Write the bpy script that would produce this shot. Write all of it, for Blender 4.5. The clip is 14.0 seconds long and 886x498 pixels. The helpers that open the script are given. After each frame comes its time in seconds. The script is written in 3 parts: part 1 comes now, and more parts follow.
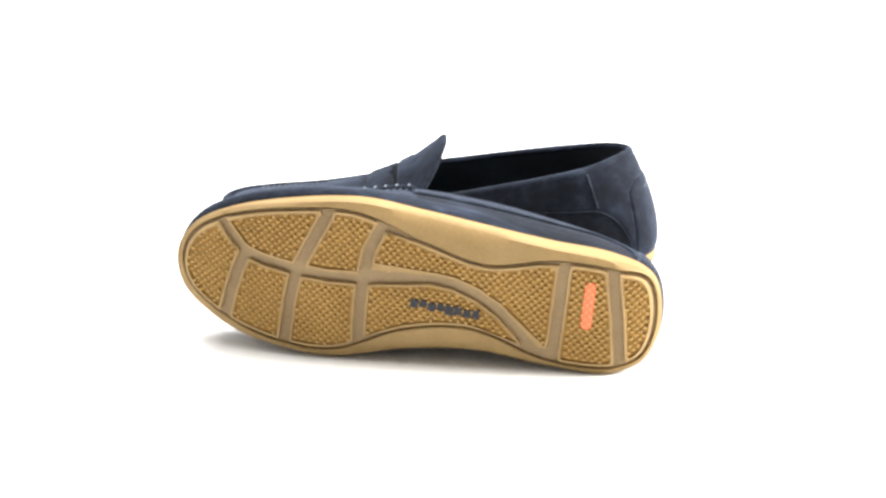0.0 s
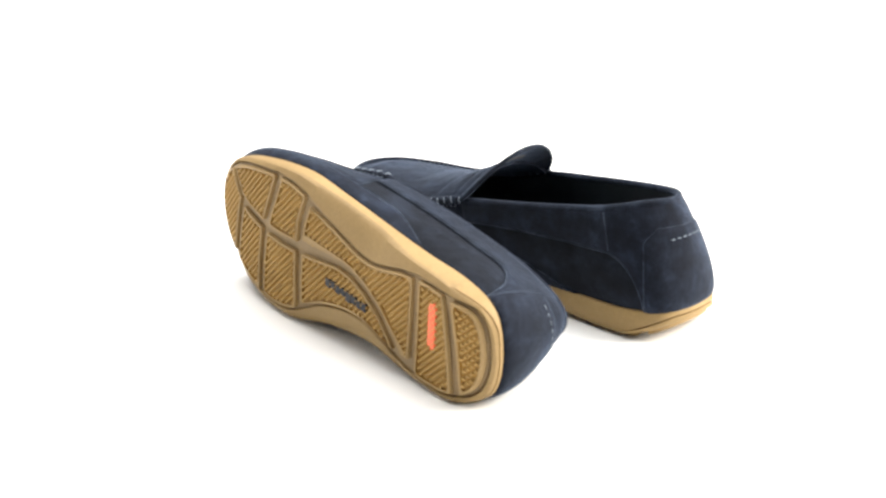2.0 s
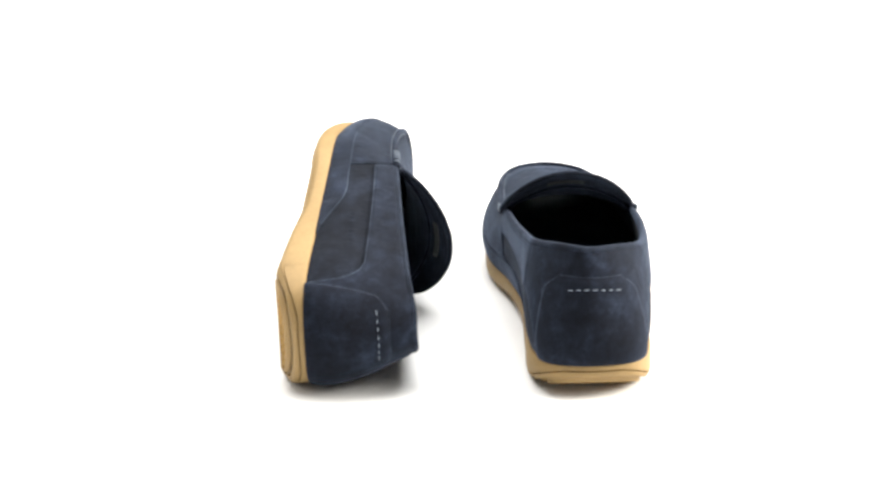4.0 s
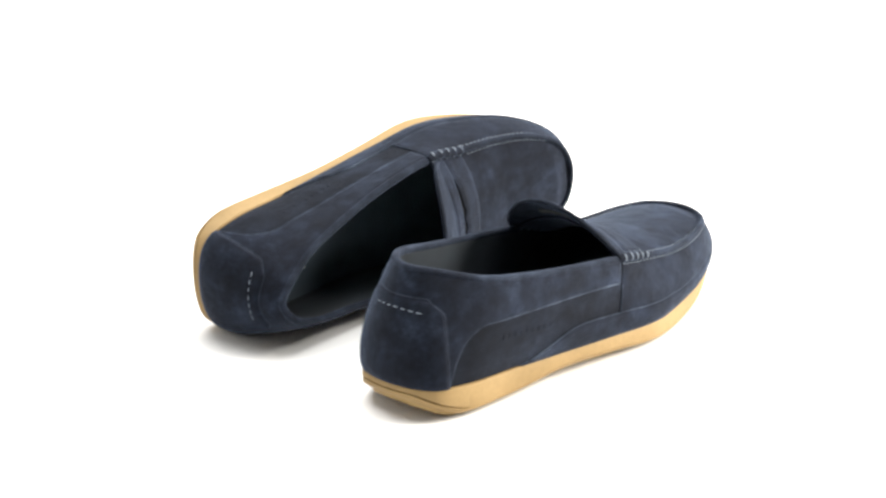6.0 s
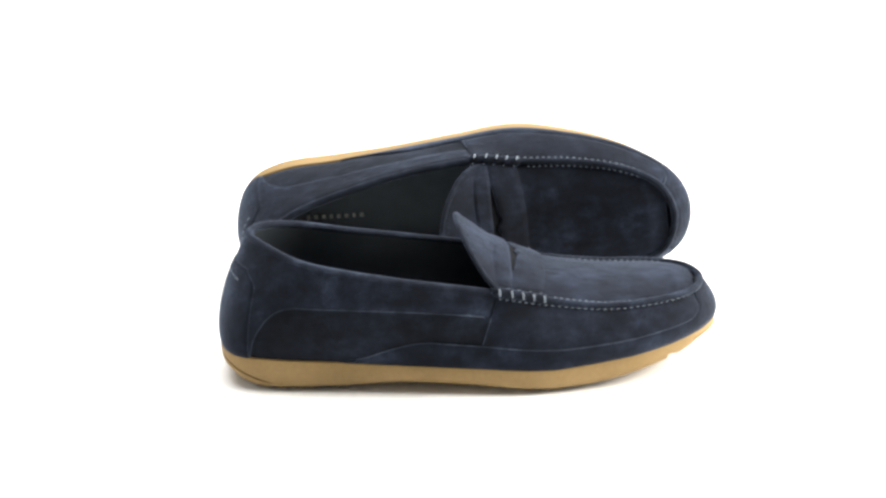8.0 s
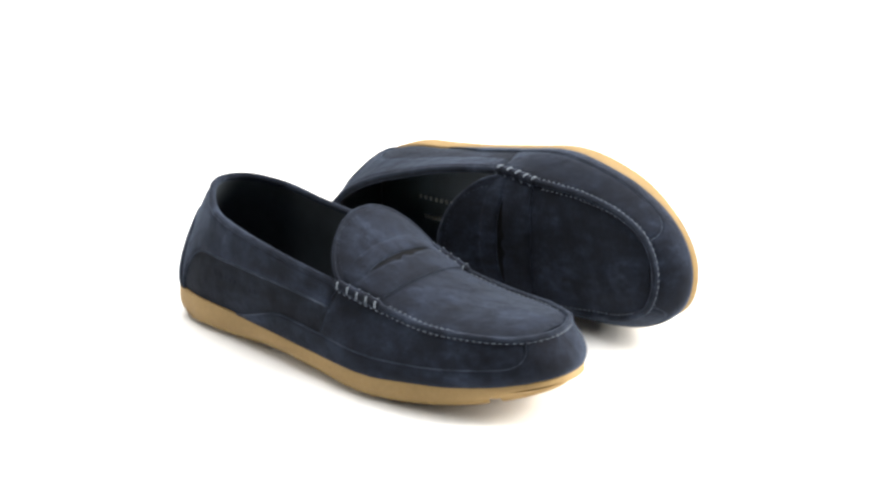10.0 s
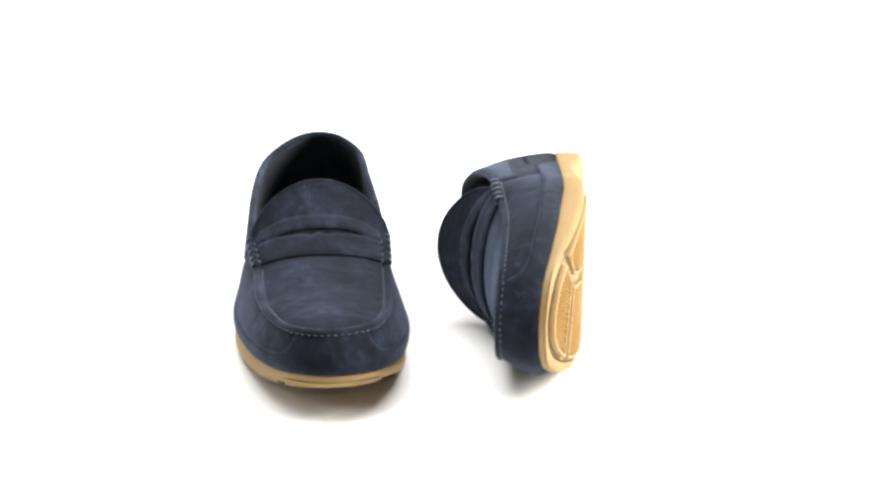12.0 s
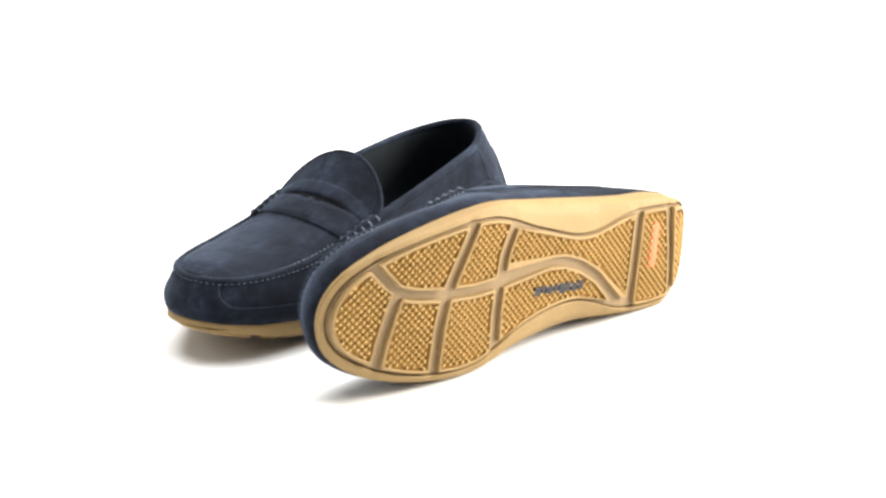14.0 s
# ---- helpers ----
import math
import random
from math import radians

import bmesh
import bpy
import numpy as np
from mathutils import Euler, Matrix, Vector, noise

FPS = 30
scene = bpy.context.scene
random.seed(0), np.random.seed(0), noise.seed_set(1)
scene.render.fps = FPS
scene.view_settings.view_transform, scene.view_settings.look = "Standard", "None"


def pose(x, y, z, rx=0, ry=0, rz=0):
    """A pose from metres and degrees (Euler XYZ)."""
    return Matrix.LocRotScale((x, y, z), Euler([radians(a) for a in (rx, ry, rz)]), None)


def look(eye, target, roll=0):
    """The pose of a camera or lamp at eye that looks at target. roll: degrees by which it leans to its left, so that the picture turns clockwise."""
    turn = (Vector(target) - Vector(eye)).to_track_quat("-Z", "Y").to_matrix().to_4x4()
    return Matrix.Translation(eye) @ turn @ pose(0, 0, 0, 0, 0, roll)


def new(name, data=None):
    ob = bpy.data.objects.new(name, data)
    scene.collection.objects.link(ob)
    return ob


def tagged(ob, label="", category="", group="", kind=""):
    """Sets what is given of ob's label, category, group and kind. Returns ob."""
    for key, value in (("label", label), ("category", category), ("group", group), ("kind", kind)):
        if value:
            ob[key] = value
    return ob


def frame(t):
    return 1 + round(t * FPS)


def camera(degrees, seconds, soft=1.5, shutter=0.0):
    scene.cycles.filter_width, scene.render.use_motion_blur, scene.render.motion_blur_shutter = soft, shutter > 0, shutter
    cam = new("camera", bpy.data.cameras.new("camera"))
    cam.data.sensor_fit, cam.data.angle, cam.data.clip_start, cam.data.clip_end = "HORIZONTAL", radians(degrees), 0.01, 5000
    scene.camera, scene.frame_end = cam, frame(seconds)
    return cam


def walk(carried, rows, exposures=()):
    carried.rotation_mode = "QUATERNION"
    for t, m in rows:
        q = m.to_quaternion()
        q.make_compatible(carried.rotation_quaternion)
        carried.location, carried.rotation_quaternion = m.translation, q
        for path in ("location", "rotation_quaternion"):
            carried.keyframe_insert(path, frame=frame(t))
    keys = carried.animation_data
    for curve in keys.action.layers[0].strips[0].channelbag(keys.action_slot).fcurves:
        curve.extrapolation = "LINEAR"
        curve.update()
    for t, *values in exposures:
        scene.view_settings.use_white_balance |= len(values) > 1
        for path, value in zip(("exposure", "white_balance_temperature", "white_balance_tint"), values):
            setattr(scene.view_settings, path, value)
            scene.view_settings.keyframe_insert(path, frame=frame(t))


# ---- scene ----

# Turntable: both loafers turn clockwise about the vertical axis at the origin; the camera stands still.
FOV = 23.816
EYE = (0.0, -1.2017, 0.4828)
AIM = (-0.0012, 0.0, 0.0415)
ROLL = -0.324
RATE = -22.079

cam = camera(FOV, 14.0, soft=2.7, shutter=0.5)
walk(cam, [(0.0, look(EYE, AIM, ROLL)), (14.0, look(EYE, AIM, ROLL))], exposures=((0.0, 0.42), (0.4, 0.06), (1.0, 0.0), (14.0, 0.0)))

# ---------------------------------------------------------------- light
world = bpy.data.worlds.new("studio_world")
world.use_nodes = True
world.node_tree.nodes["Background"].inputs[0].default_value = (1, 1, 1, 1)
world.node_tree.nodes["Background"].inputs[1].default_value = 0.05
scene.world = world


def softbox(name, eye, aim, w, h, watts, colour):
    data = bpy.data.lights.new(name, "AREA")
    data.shape, data.size, data.size_y, data.energy, data.color = "RECTANGLE", w, h, watts, colour
    ob = new(name, data)
    ob.matrix_world = look(eye, aim)
    return ob


softbox("softbox_overhead", (0.0, 0.80, 2.3), (0.0, 0.28, 0.0), 3.0, 2.3, 182, (1.0, 0.99, 0.97))
softbox("softbox_side", (2.0, 0.15, 0.95), (0.0, 0.0, 0.05), 1.0, 1.2, 158, (1.0, 0.95, 0.87))
softbox("softbox_far_side", (-2.0, 0.3, 0.95), (0.0, 0.0, 0.05), 1.0, 1.2, 13, (1.0, 0.96, 0.90))


# ---------------------------------------------------------------- materials
class Nodes:
    """A short way to write a node material."""

    def __init__(self, name, roughness=0.8, metallic=0.0, sheen=0.0, specular=0.5):
        self.mat = bpy.data.materials.new(name)
        self.mat.use_nodes = True
        self.tree = self.mat.node_tree
        self.bsdf = self.tree.nodes["Principled BSDF"]
        self.bsdf.inputs["Roughness"].default_value = roughness
        self.bsdf.inputs["Metallic"].default_value = metallic
        self.bsdf.inputs["Specular IOR Level"].default_value = specular
        self.bsdf.inputs["Sheen Weight"].default_value = sheen
        self.coord = self.tree.nodes.new("ShaderNodeTexCoord")

    def noise(self, scale, detail=4.0, rough=0.6, stretch=None):
        n = self.tree.nodes.new("ShaderNodeTexNoise")
        n.inputs["Scale"].default_value, n.inputs["Detail"].default_value, n.inputs["Roughness"].default_value = scale, detail, rough
        if stretch:
            m = self.tree.nodes.new("ShaderNodeMapping")
            m.inputs["Scale"].default_value = stretch
            self.tree.links.new(self.coord.outputs["Object"], m.inputs[0])
            self.tree.links.new(m.outputs[0], n.inputs["Vector"])
        else:
            self.tree.links.new(self.coord.outputs["Object"], n.inputs["Vector"])
        return n.outputs["Fac"]

    def ramp(self, fac, stops):
        r = self.tree.nodes.new("ShaderNodeValToRGB")
        while len(r.color_ramp.elements) < len(stops):
            r.color_ramp.elements.new(0.5)
        for e, (p, c) in zip(r.color_ramp.elements, stops):
            e.position, e.color = p, (*c, 1)
        self.tree.links.new(fac, r.inputs[0])
        return r.outputs[0]

    def mix(self, fac, a, b, mode="MIX"):
        m = self.tree.nodes.new("ShaderNodeMix")
        m.data_type, m.blend_type = "RGBA", mode
        for value, slot in ((fac, 0), (a, 6), (b, 7)):
            if isinstance(value, (int, float)):
                m.inputs[slot].default_value = value
            elif isinstance(value, tuple):
                m.inputs[slot].default_value = (*value, 1)
            else:
                self.tree.links.new(value, m.inputs[slot])
        return m.outputs[2]

    def bump(self, height, strength, distance, normal=None):
        b = self.tree.nodes.new("ShaderNodeBump")
        b.inputs["Strength"].default_value, b.inputs["Distance"].default_value = strength, distance
        self.tree.links.new(height, b.inputs["Height"])
        if normal:
            self.tree.links.new(normal, b.inputs["Normal"])
        return b.outputs[0]

    def done(self, colour, normal=None, roughness=None):
        self.tree.links.new(colour, self.bsdf.inputs["Base Color"])
        if normal:
            self.tree.links.new(normal, self.bsdf.inputs["Normal"])
        if roughness:
            self.tree.links.new(roughness, self.bsdf.inputs["Roughness"])
        return self.mat


def suede(name, low, mid, high, sheen=0.35):
    """Napped leather: broad brushed patches, short streaks, a fine nap and small scuffs."""
    n = Nodes(name, roughness=0.92, sheen=sheen, specular=0.15)
    n.bsdf.inputs["Sheen Roughness"].default_value = 0.36
    n.bsdf.inputs["Sheen Tint"].default_value = (0.45, 0.58, 0.85, 1)
    patch = n.ramp(n.noise(70, 8, 0.70), ((0.34, low), (0.5, mid), (0.69, high)))
    brushed = n.ramp(n.noise(26, 5, 0.62, (1.0, 1.5, 1.3)), ((0.36, (0.74, 0.74, 0.76)), (0.52, (1.0, 1.0, 1.0)), (0.66, (2.05, 2.02, 1.94))))
    streak = n.ramp(n.noise(150, 4, 0.6, (0.35, 1.2, 1.0)), ((0.35, (0.82, 0.82, 0.83)), (0.68, (1.28, 1.27, 1.25))))
    grain = n.ramp(n.noise(900, 3, 0.7), ((0.25, (0.55, 0.55, 0.56)), (0.75, (1.45, 1.45, 1.44))))
    colour = n.mix(1.0, n.mix(1.0, n.mix(0.8, patch, grain, "MULTIPLY"), brushed, "MULTIPLY"), streak, "MULTIPLY")
    nap = n.bump(n.noise(1300, 3, 0.75), 0.5, 0.0005)
    return n.done(colour, n.bump(n.noise(80, 4, 0.55), 0.45, 0.0022, nap))


SUEDE = suede("navy_suede", (0.0027, 0.0040, 0.0080), (0.0050, 0.0072, 0.0138), (0.0110, 0.0155, 0.0270), 0.24)
QUARTER = suede("navy_nubuck", (0.0024, 0.0034, 0.0062), (0.0038, 0.0053, 0.0096), (0.0074, 0.0100, 0.0168), 0.10)
EDGE = suede("rubbed_navy_suede", (0.0050, 0.0072, 0.0130), (0.0088, 0.0122, 0.0210), (0.0180, 0.0240, 0.0375), 0.18)
# navy suede darkened to carry the shade inside the strap's slot
SLOT_SHADE = suede("shaded_slot_suede", (0.0010, 0.0014, 0.0024), (0.0016, 0.0022, 0.0038), (0.0028, 0.0037, 0.0060), 0.0)


def rubber(name, low, mid, high):
    n = Nodes(name, roughness=0.6, specular=0.22)
    tone = n.ramp(n.noise(22, 4, 0.6), ((0.3, low), (0.55, mid), (0.8, high)))
    speck = n.ramp(n.noise(420, 3, 0.6), ((0.3, (0.88, 0.88, 0.88)), (0.7, (1.06, 1.06, 1.06))))
    return n.done(n.mix(0.7, tone, speck, "MULTIPLY"), n.bump(n.noise(500, 3), 0.12, 0.0005))


RUBBER = rubber("gum_rubber", (0.230, 0.152, 0.063), (0.266, 0.178, 0.076), (0.300, 0.205, 0.091))
# amber with the shade between the studs put into its colour; STUD is lighter
AMBER_SHADE = rubber("shaded_amber_rubber", (0.245, 0.134, 0.028), (0.285, 0.158, 0.036), (0.320, 0.182, 0.045))
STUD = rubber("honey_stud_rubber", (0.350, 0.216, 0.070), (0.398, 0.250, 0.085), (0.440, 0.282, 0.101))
BORDER = rubber("smooth_border_rubber", (0.275, 0.182, 0.078), (0.310, 0.208, 0.092), (0.340, 0.232, 0.105))
WORN = rubber("dusty_groove_rubber", (0.215, 0.150, 0.078), (0.245, 0.172, 0.092), (0.275, 0.195, 0.106))


def plain(name, a, b, scale, roughness, bump=0.15, specular=0.4):
    n = Nodes(name, roughness=roughness, specular=specular)
    return n.done(n.ramp(n.noise(scale, 4, 0.6), ((0.3, a), (0.7, b))), n.bump(n.noise(scale * 6, 3), bump, 0.0005))


LINING = plain("navy_lining_leather", (0.0055, 0.0085, 0.0125), (0.012, 0.018, 0.025), 45, 0.75)
INSOLE = plain("navy_insole_leather", (0.014, 0.024, 0.035), (0.022, 0.036, 0.050), 45, 0.6)
THREAD = plain("pale_blue_thread", (0.12, 0.15, 0.19), (0.24, 0.28, 0.33), 900, 0.85)
RAW = suede("raw_suede_edge", (0.012, 0.016, 0.025), (0.022, 0.029, 0.043), (0.040, 0.050, 0.070), 0.2)
ORANGE = plain("orange_rubber", (0.80, 0.115, 0.045), (0.90, 0.150, 0.065), 120, 0.5)
INK = plain("dark_navy_rubber", (0.006, 0.007, 0.011), (0.012, 0.013, 0.019), 500, 0.6)
PRINT = plain("grey_foil_print", (0.22, 0.24, 0.25), (0.31, 0.33, 0.34), 600, 0.5)
TAG = plain("grey_woven_tag", (0.05, 0.055, 0.06), (0.10, 0.105, 0.11), 500, 0.9)
WHITE = plain("white_acrylic", (0.79, 0.79, 0.785), (0.83, 0.83, 0.825), 3, 0.75, 0.02, 0.25)
PAINT = plain("grey_wall_paint", (0.22, 0.22, 0.22), (0.25, 0.25, 0.25), 5, 0.9, 0.05, 0.2)


# ---------------------------------------------------------------- studio
def slab(name, x0, x1, y0, y1, z0, z1, material, label):
    me = bpy.data.meshes.new(name)
    bm = bmesh.new()
    bmesh.ops.create_cube(bm, size=1)
    for v in bm.verts:
        v.co = ((x0 + x1) / 2 + v.co.x * (x1 - x0), (y0 + y1) / 2 + v.co.y * (y1 - y0), (z0 + z1) / 2 + v.co.z * (z1 - z0))
    bm.to_mesh(me)
    bm.free()
    me.materials.append(material)
    return tagged(new(name, me), label, name.split("_")[0], kind="structure")


slab("floor", -3.1, 3.1, -3.1, 3.1, -0.05, 0.0, WHITE, "seamless bright white studio surface under the shoes")
slab("wall_north", -3.1, 3.1, 3.0, 3.1, 0.004, 3.0, PAINT, "plain grey studio wall")
slab("wall_south", -3.1, 3.1, -3.1, -3.0, 0.004, 3.0, PAINT, "plain grey studio wall")
slab("wall_east", 3.0, 3.1, -2.996, 2.996, 0.004, 3.0, PAINT, "plain grey studio wall")
slab("wall_west", -3.1, -3.0, -2.996, 2.996, 0.004, 3.0, PAINT, "plain grey studio wall")
slab("ceiling", -3.1, 3.1, -3.1, 3.1, 3.004, 3.1, PAINT, "plain grey studio ceiling")

# ---------------------------------------------------------------- the last of the loafer, in millimetres
# x to the toe, y to the inner side of the foot, z up from the tread. Twenty stations round the shoe:
# 0 the heel, 1 to 9 the inner side, 10 the toe, 11 to 19 the outer side.
FEATHER = ((-130, -2), (-123.9, 22.7), (-101.1, 32.4), (-66.5, 35.9), (-31.2, 40.6), (7.7, 46), (45.4, 49.9), (85.1, 43.6), (118.2, 33.5), (142.6, 18.9), (152.1, 0.2), (146, -20.7), (123, -35.7), (87.8, -42.5), (53.3, -43.1), (15.4, -34.9), (-26.3, -30), (-68.2, -31.5), (-102.1, -32.8), (-123.7, -24.7))
UNWORN = ((-115, -3.3), (-106.5, 13.2), (-86.3, 29.4), (-58, 36.5), (-20.6, 40.3), (20.7, 41.3), (50.9, 38.3), (84, 37.3), (114.3, 31.2), (136, 19.7), (144.7, 0.4), (138.1, -20.8), (117.8, -31.6), (88.2, -35.7), (52.7, -37.3), (22.5, -38.5), (-19.3, -37.2), (-56.3, -34.3), (-85.6, -31.4), (-106.1, -19.3))
NEWHEIGHT = (80.9, 79, 73.4, 68.6, 63.1, 57.2, 50.5, 45.9, 45.7, 46.5, 47.4, 47.1, 46.2, 45.8, 49.5, 57.4, 64.2, 70.3, 76, 80.6)
# how far the collar of the lying shoe has slumped at each station: sideways, and down
SLUMP = ((1.1, -3), (-3.2, -2.1), (-7.2, -1.9), (-5.4, -2.5), (-0.8, -3.4), (2.7, -3.7), (1.7, -1.4), (0, 0), (0, 0), (0, 0), (0, 0), (0, 0), (0, 0), (0, 0), (-0.2, 0.1), (2, -0.6), (5.3, -1.7), (6.7, -2.8), (7.2, -3.5), (3.5, -3.3))
TOPLINE, TOPHEIGHT = UNWORN, NEWHEIGHT
TREAD = ((-129.6, 0), (-123.7, 24.2), (-103.9, 30.2), (-70, 31.2), (-32, 24), (4, 33.1), (44.9, 46.5), (85.9, 42.7), (119.9, 32.4), (142, 18.2), (150.5, -0.5), (144, -18.4), (120, -32.8), (85, -40.8), (52, -39.4), (15, -22.6), (-25, -16.8), (-68, -29.7), (-103.8, -30.8), (-123.7, -22.6))
BULGE = (3.3, 2.6, 3, 3.1, 2.5, 2.5, 4, 5.1, 4.8, 3.9, 3.3, 3.6, 4.1, 5.3, 4, 2.5, 2.5, 2.9, 4.1, 3.7)


def ring(control, u):
    """Smooth closed curve through the control rows, at the station u (any real array)."""
    c = np.asarray(control, float)
    c = c[:, None] if c.ndim == 1 else c
    n = len(c)
    u = np.atleast_1d(np.asarray(u, float))
    i = np.floor(u).astype(int)
    f = (u - i)[:, None]
    a, b, d, e = (c[(i + k) % n] for k in (-1, 0, 1, 2))
    out = 0.5 * (2 * b + (d - a) * f + (2 * a - 5 * b + 4 * d - e) * f**2 + (3 * b - a - 3 * d + e) * f**3)
    return out[:, 0] if out.shape[1] == 1 else out


def outward(control, u):
    d = ring(control, np.asarray(u) + 0.02) - ring(control, np.asarray(u) - 0.02)
    nrm = np.stack([-d[:, 1], d[:, 0]], 1)
    return nrm / np.linalg.norm(nrm, axis=1)[:, None]


def smooth(a, b, x):
    f = np.clip((np.asarray(x, float) - a) / (b - a), 0, 1)
    return f * f * (3 - 2 * f)


def under(x):
    """Height of the tread's underside: flat, with toe spring and a bevelled heel."""
    x = np.asarray(x, float)
    return 17.5 * (np.clip(x - 45, 0, None) / 105) ** 2 + 10.5 * (np.clip(-104 - x, 0, None) / 28) ** 1.6


def feather_z(x):
    return np.interp(x, (-134, -122, -108, -40, 55, 100, 125, 140, 154), (19.9, 19.2, 18.7, 16.5, 13.9, 17.2, 20.7, 23.7, 26.3))


def crown(x):
    return np.interp(x, (0, 4, 21, 36, 54, 84, 109, 129, 142), (87.5, 85.5, 74.5, 66.5, 59, 53.5, 52, 51.5, 48))


def wall(u, v, off=0.0):
    """The upper's side wall: u round the shoe, v from the sole (0) to the top line (1), both arrays of one shape."""
    shape = np.shape(u)
    u, v = np.ravel(u), np.ravel(v)

    def base(u, v):
        b, c = ring(FEATHER, u), ring(TOPLINE, u)
        zb, zc = feather_z(b[:, 0]), ring(TOPHEIGHT, u)
        o = outward(FEATHER, u)
        swell = ring(BULGE, u) * np.sin(np.pi * np.clip(v, 0, 1) ** 0.7)
        xy = b + (c - b) * (np.sign(v) * np.abs(v) ** 1.25)[:, None] + o * swell[:, None]
        return np.column_stack([xy, zb + (zc - zb) * v])

    p = base(u, v)
    if np.any(off):
        du = base(u + 0.01, v) - base(u - 0.01, v)
        dv = base(u, np.clip(v + 0.01, 0, 1.02)) - base(u, np.clip(v - 0.01, -0.02, 1))
        n = np.cross(dv, du)
        n /= np.linalg.norm(n, axis=1)[:, None] + 1e-9
        p = p + n * np.ravel(np.broadcast_to(off, shape))[:, None]
    return p.reshape(*shape, 3)


def vamp(x, w):
    """The top of the vamp between the two rows of the seam: x in mm, w from -1 (outer) to 1 (inner)."""
    s = smooth_inverse(x)
    m = np.column_stack([ring(TOPLINE, 5 + 5 * s), ring(TOPHEIGHT, 5 + 5 * s)])
    o = np.column_stack([ring(TOPLINE, 15 - 5 * s), ring(TOPHEIGHT, 15 - 5 * s)])
    k = (w[:, None] + 1) / 2
    p = o + (m - o) * k
    mid = (m + o) / 2
    p[:, 2] += (crown(mid[:, 0]) - mid[:, 2]) * (1 - np.abs(w) ** 2.2)
    return p


def smooth_inverse(x):
    """The share of the way along the seam at which the vamp reaches x."""
    s = np.linspace(0, 1, 200)
    xs = (ring(TOPLINE, 5 + 5 * s)[:, 0] + ring(TOPLINE, 15 - 5 * s)[:, 0]) / 2
    return np.interp(x, xs, s)


# ---------------------------------------------------------------- mesh helpers
class Maker:
    """Links parts of one shoe; side mirrors the last for the other foot."""

    def __init__(self, root, side):
        self.root, self.side = root, side

    def part(self, name, verts, faces, material, parent=None, label="", flat=False):
        co = np.asarray(verts, float) * 0.001
        co[:, 1] *= self.side
        if self.side < 0:
            faces = [tuple(reversed(f)) for f in faces]
        me = bpy.data.meshes.new(name)
        me.from_pydata(co.tolist(), [], [tuple(int(i) for i in f) for f in faces])
        bm = bmesh.new()
        bm.from_mesh(me)
        bmesh.ops.recalc_face_normals(bm, faces=bm.faces)
        bm.to_mesh(me)
        bm.free()
        if not flat:
            me.shade_smooth()
            me.set_sharp_from_angle(angle=radians(38))
        me.materials.append(material)
        ob = new(name, me)
        ob.parent = parent or self.root
        return tagged(ob, label)


def grid_faces(n, m, start=0, wrap=False):
    return [(start + i * m + j, start + i * m + (j + 1) % m, start + ((i + 1) % n) * m + (j + 1) % m, start + ((i + 1) % n) * m + j)
            for i in range(n - 1) for j in range(m if wrap else m - 1)]


def joined(*pieces):
    verts, faces = [], []
    for v, f in pieces:
        k = sum(len(a) for a in verts)
        verts.append(np.asarray(v, float).reshape(-1, 3))
        faces += [tuple(i + k for i in q) for q in f]
    return np.concatenate(verts), faces


def sheet(top, bottom):
    """A closed slab between two grids of points of one shape."""
    n, m = top.shape[:2]
    verts = np.concatenate([top.reshape(-1, 3), bottom.reshape(-1, 3)])
    k = n * m
    faces = grid_faces(n, m) + [tuple(reversed(f)) for f in grid_faces(n, m, k)]
    edge = [i * m for i in range(n)] + [(n - 1) * m + j for j in range(1, m)] + [i * m + m - 1 for i in range(n - 2, -1, -1)] + [j for j in range(m - 2, 0, -1)]
    faces += [(a, b, b + k, a + k) for a, b in zip(edge, edge[1:] + edge[:1])]
    return verts, faces


def lifted(p, d):
    """The grid moved along its own normals."""
    a, b = np.gradient(p, axis=0), np.gradient(p, axis=1)
    n = np.cross(a, b)
    n /= np.linalg.norm(n, axis=2)[..., None] + 1e-9
    n *= np.where(n[..., 2:3].mean() < 0, -1, 1)
    return p + n * np.asarray(d)[..., None]


def tube(path, radius, sides=8, closed=False, flat=1.0):
    path = np.asarray(path, float)
    n = len(path)
    d = np.gradient(path, axis=0) if not closed else np.roll(path, -1, 0) - np.roll(path, 1, 0)
    d /= np.linalg.norm(d, axis=1)[:, None] + 1e-9
    up = np.array([0, 0, 1.0])
    s = np.cross(d, up)
    s /= np.linalg.norm(s, axis=1)[:, None] + 1e-6
    t = np.cross(s, d)
    a = np.linspace(0, 2 * np.pi, sides, endpoint=False)
    r = np.broadcast_to(np.asarray(radius, float), (n,))[:, None, None]
    v = path[:, None] + r * (np.cos(a)[None, :, None] * s[:, None] + flat * np.sin(a)[None, :, None] * t[:, None])
    f = grid_faces(n, sides, 0, True)
    if closed:
        f += [((n - 1) * sides + j, (n - 1) * sides + (j + 1) % sides, (j + 1) % sides, j) for j in range(sides)]
    else:
        f += [tuple(range(sides)), tuple((n - 1) * sides + j for j in reversed(range(sides)))]
    return v.reshape(-1, 3), f


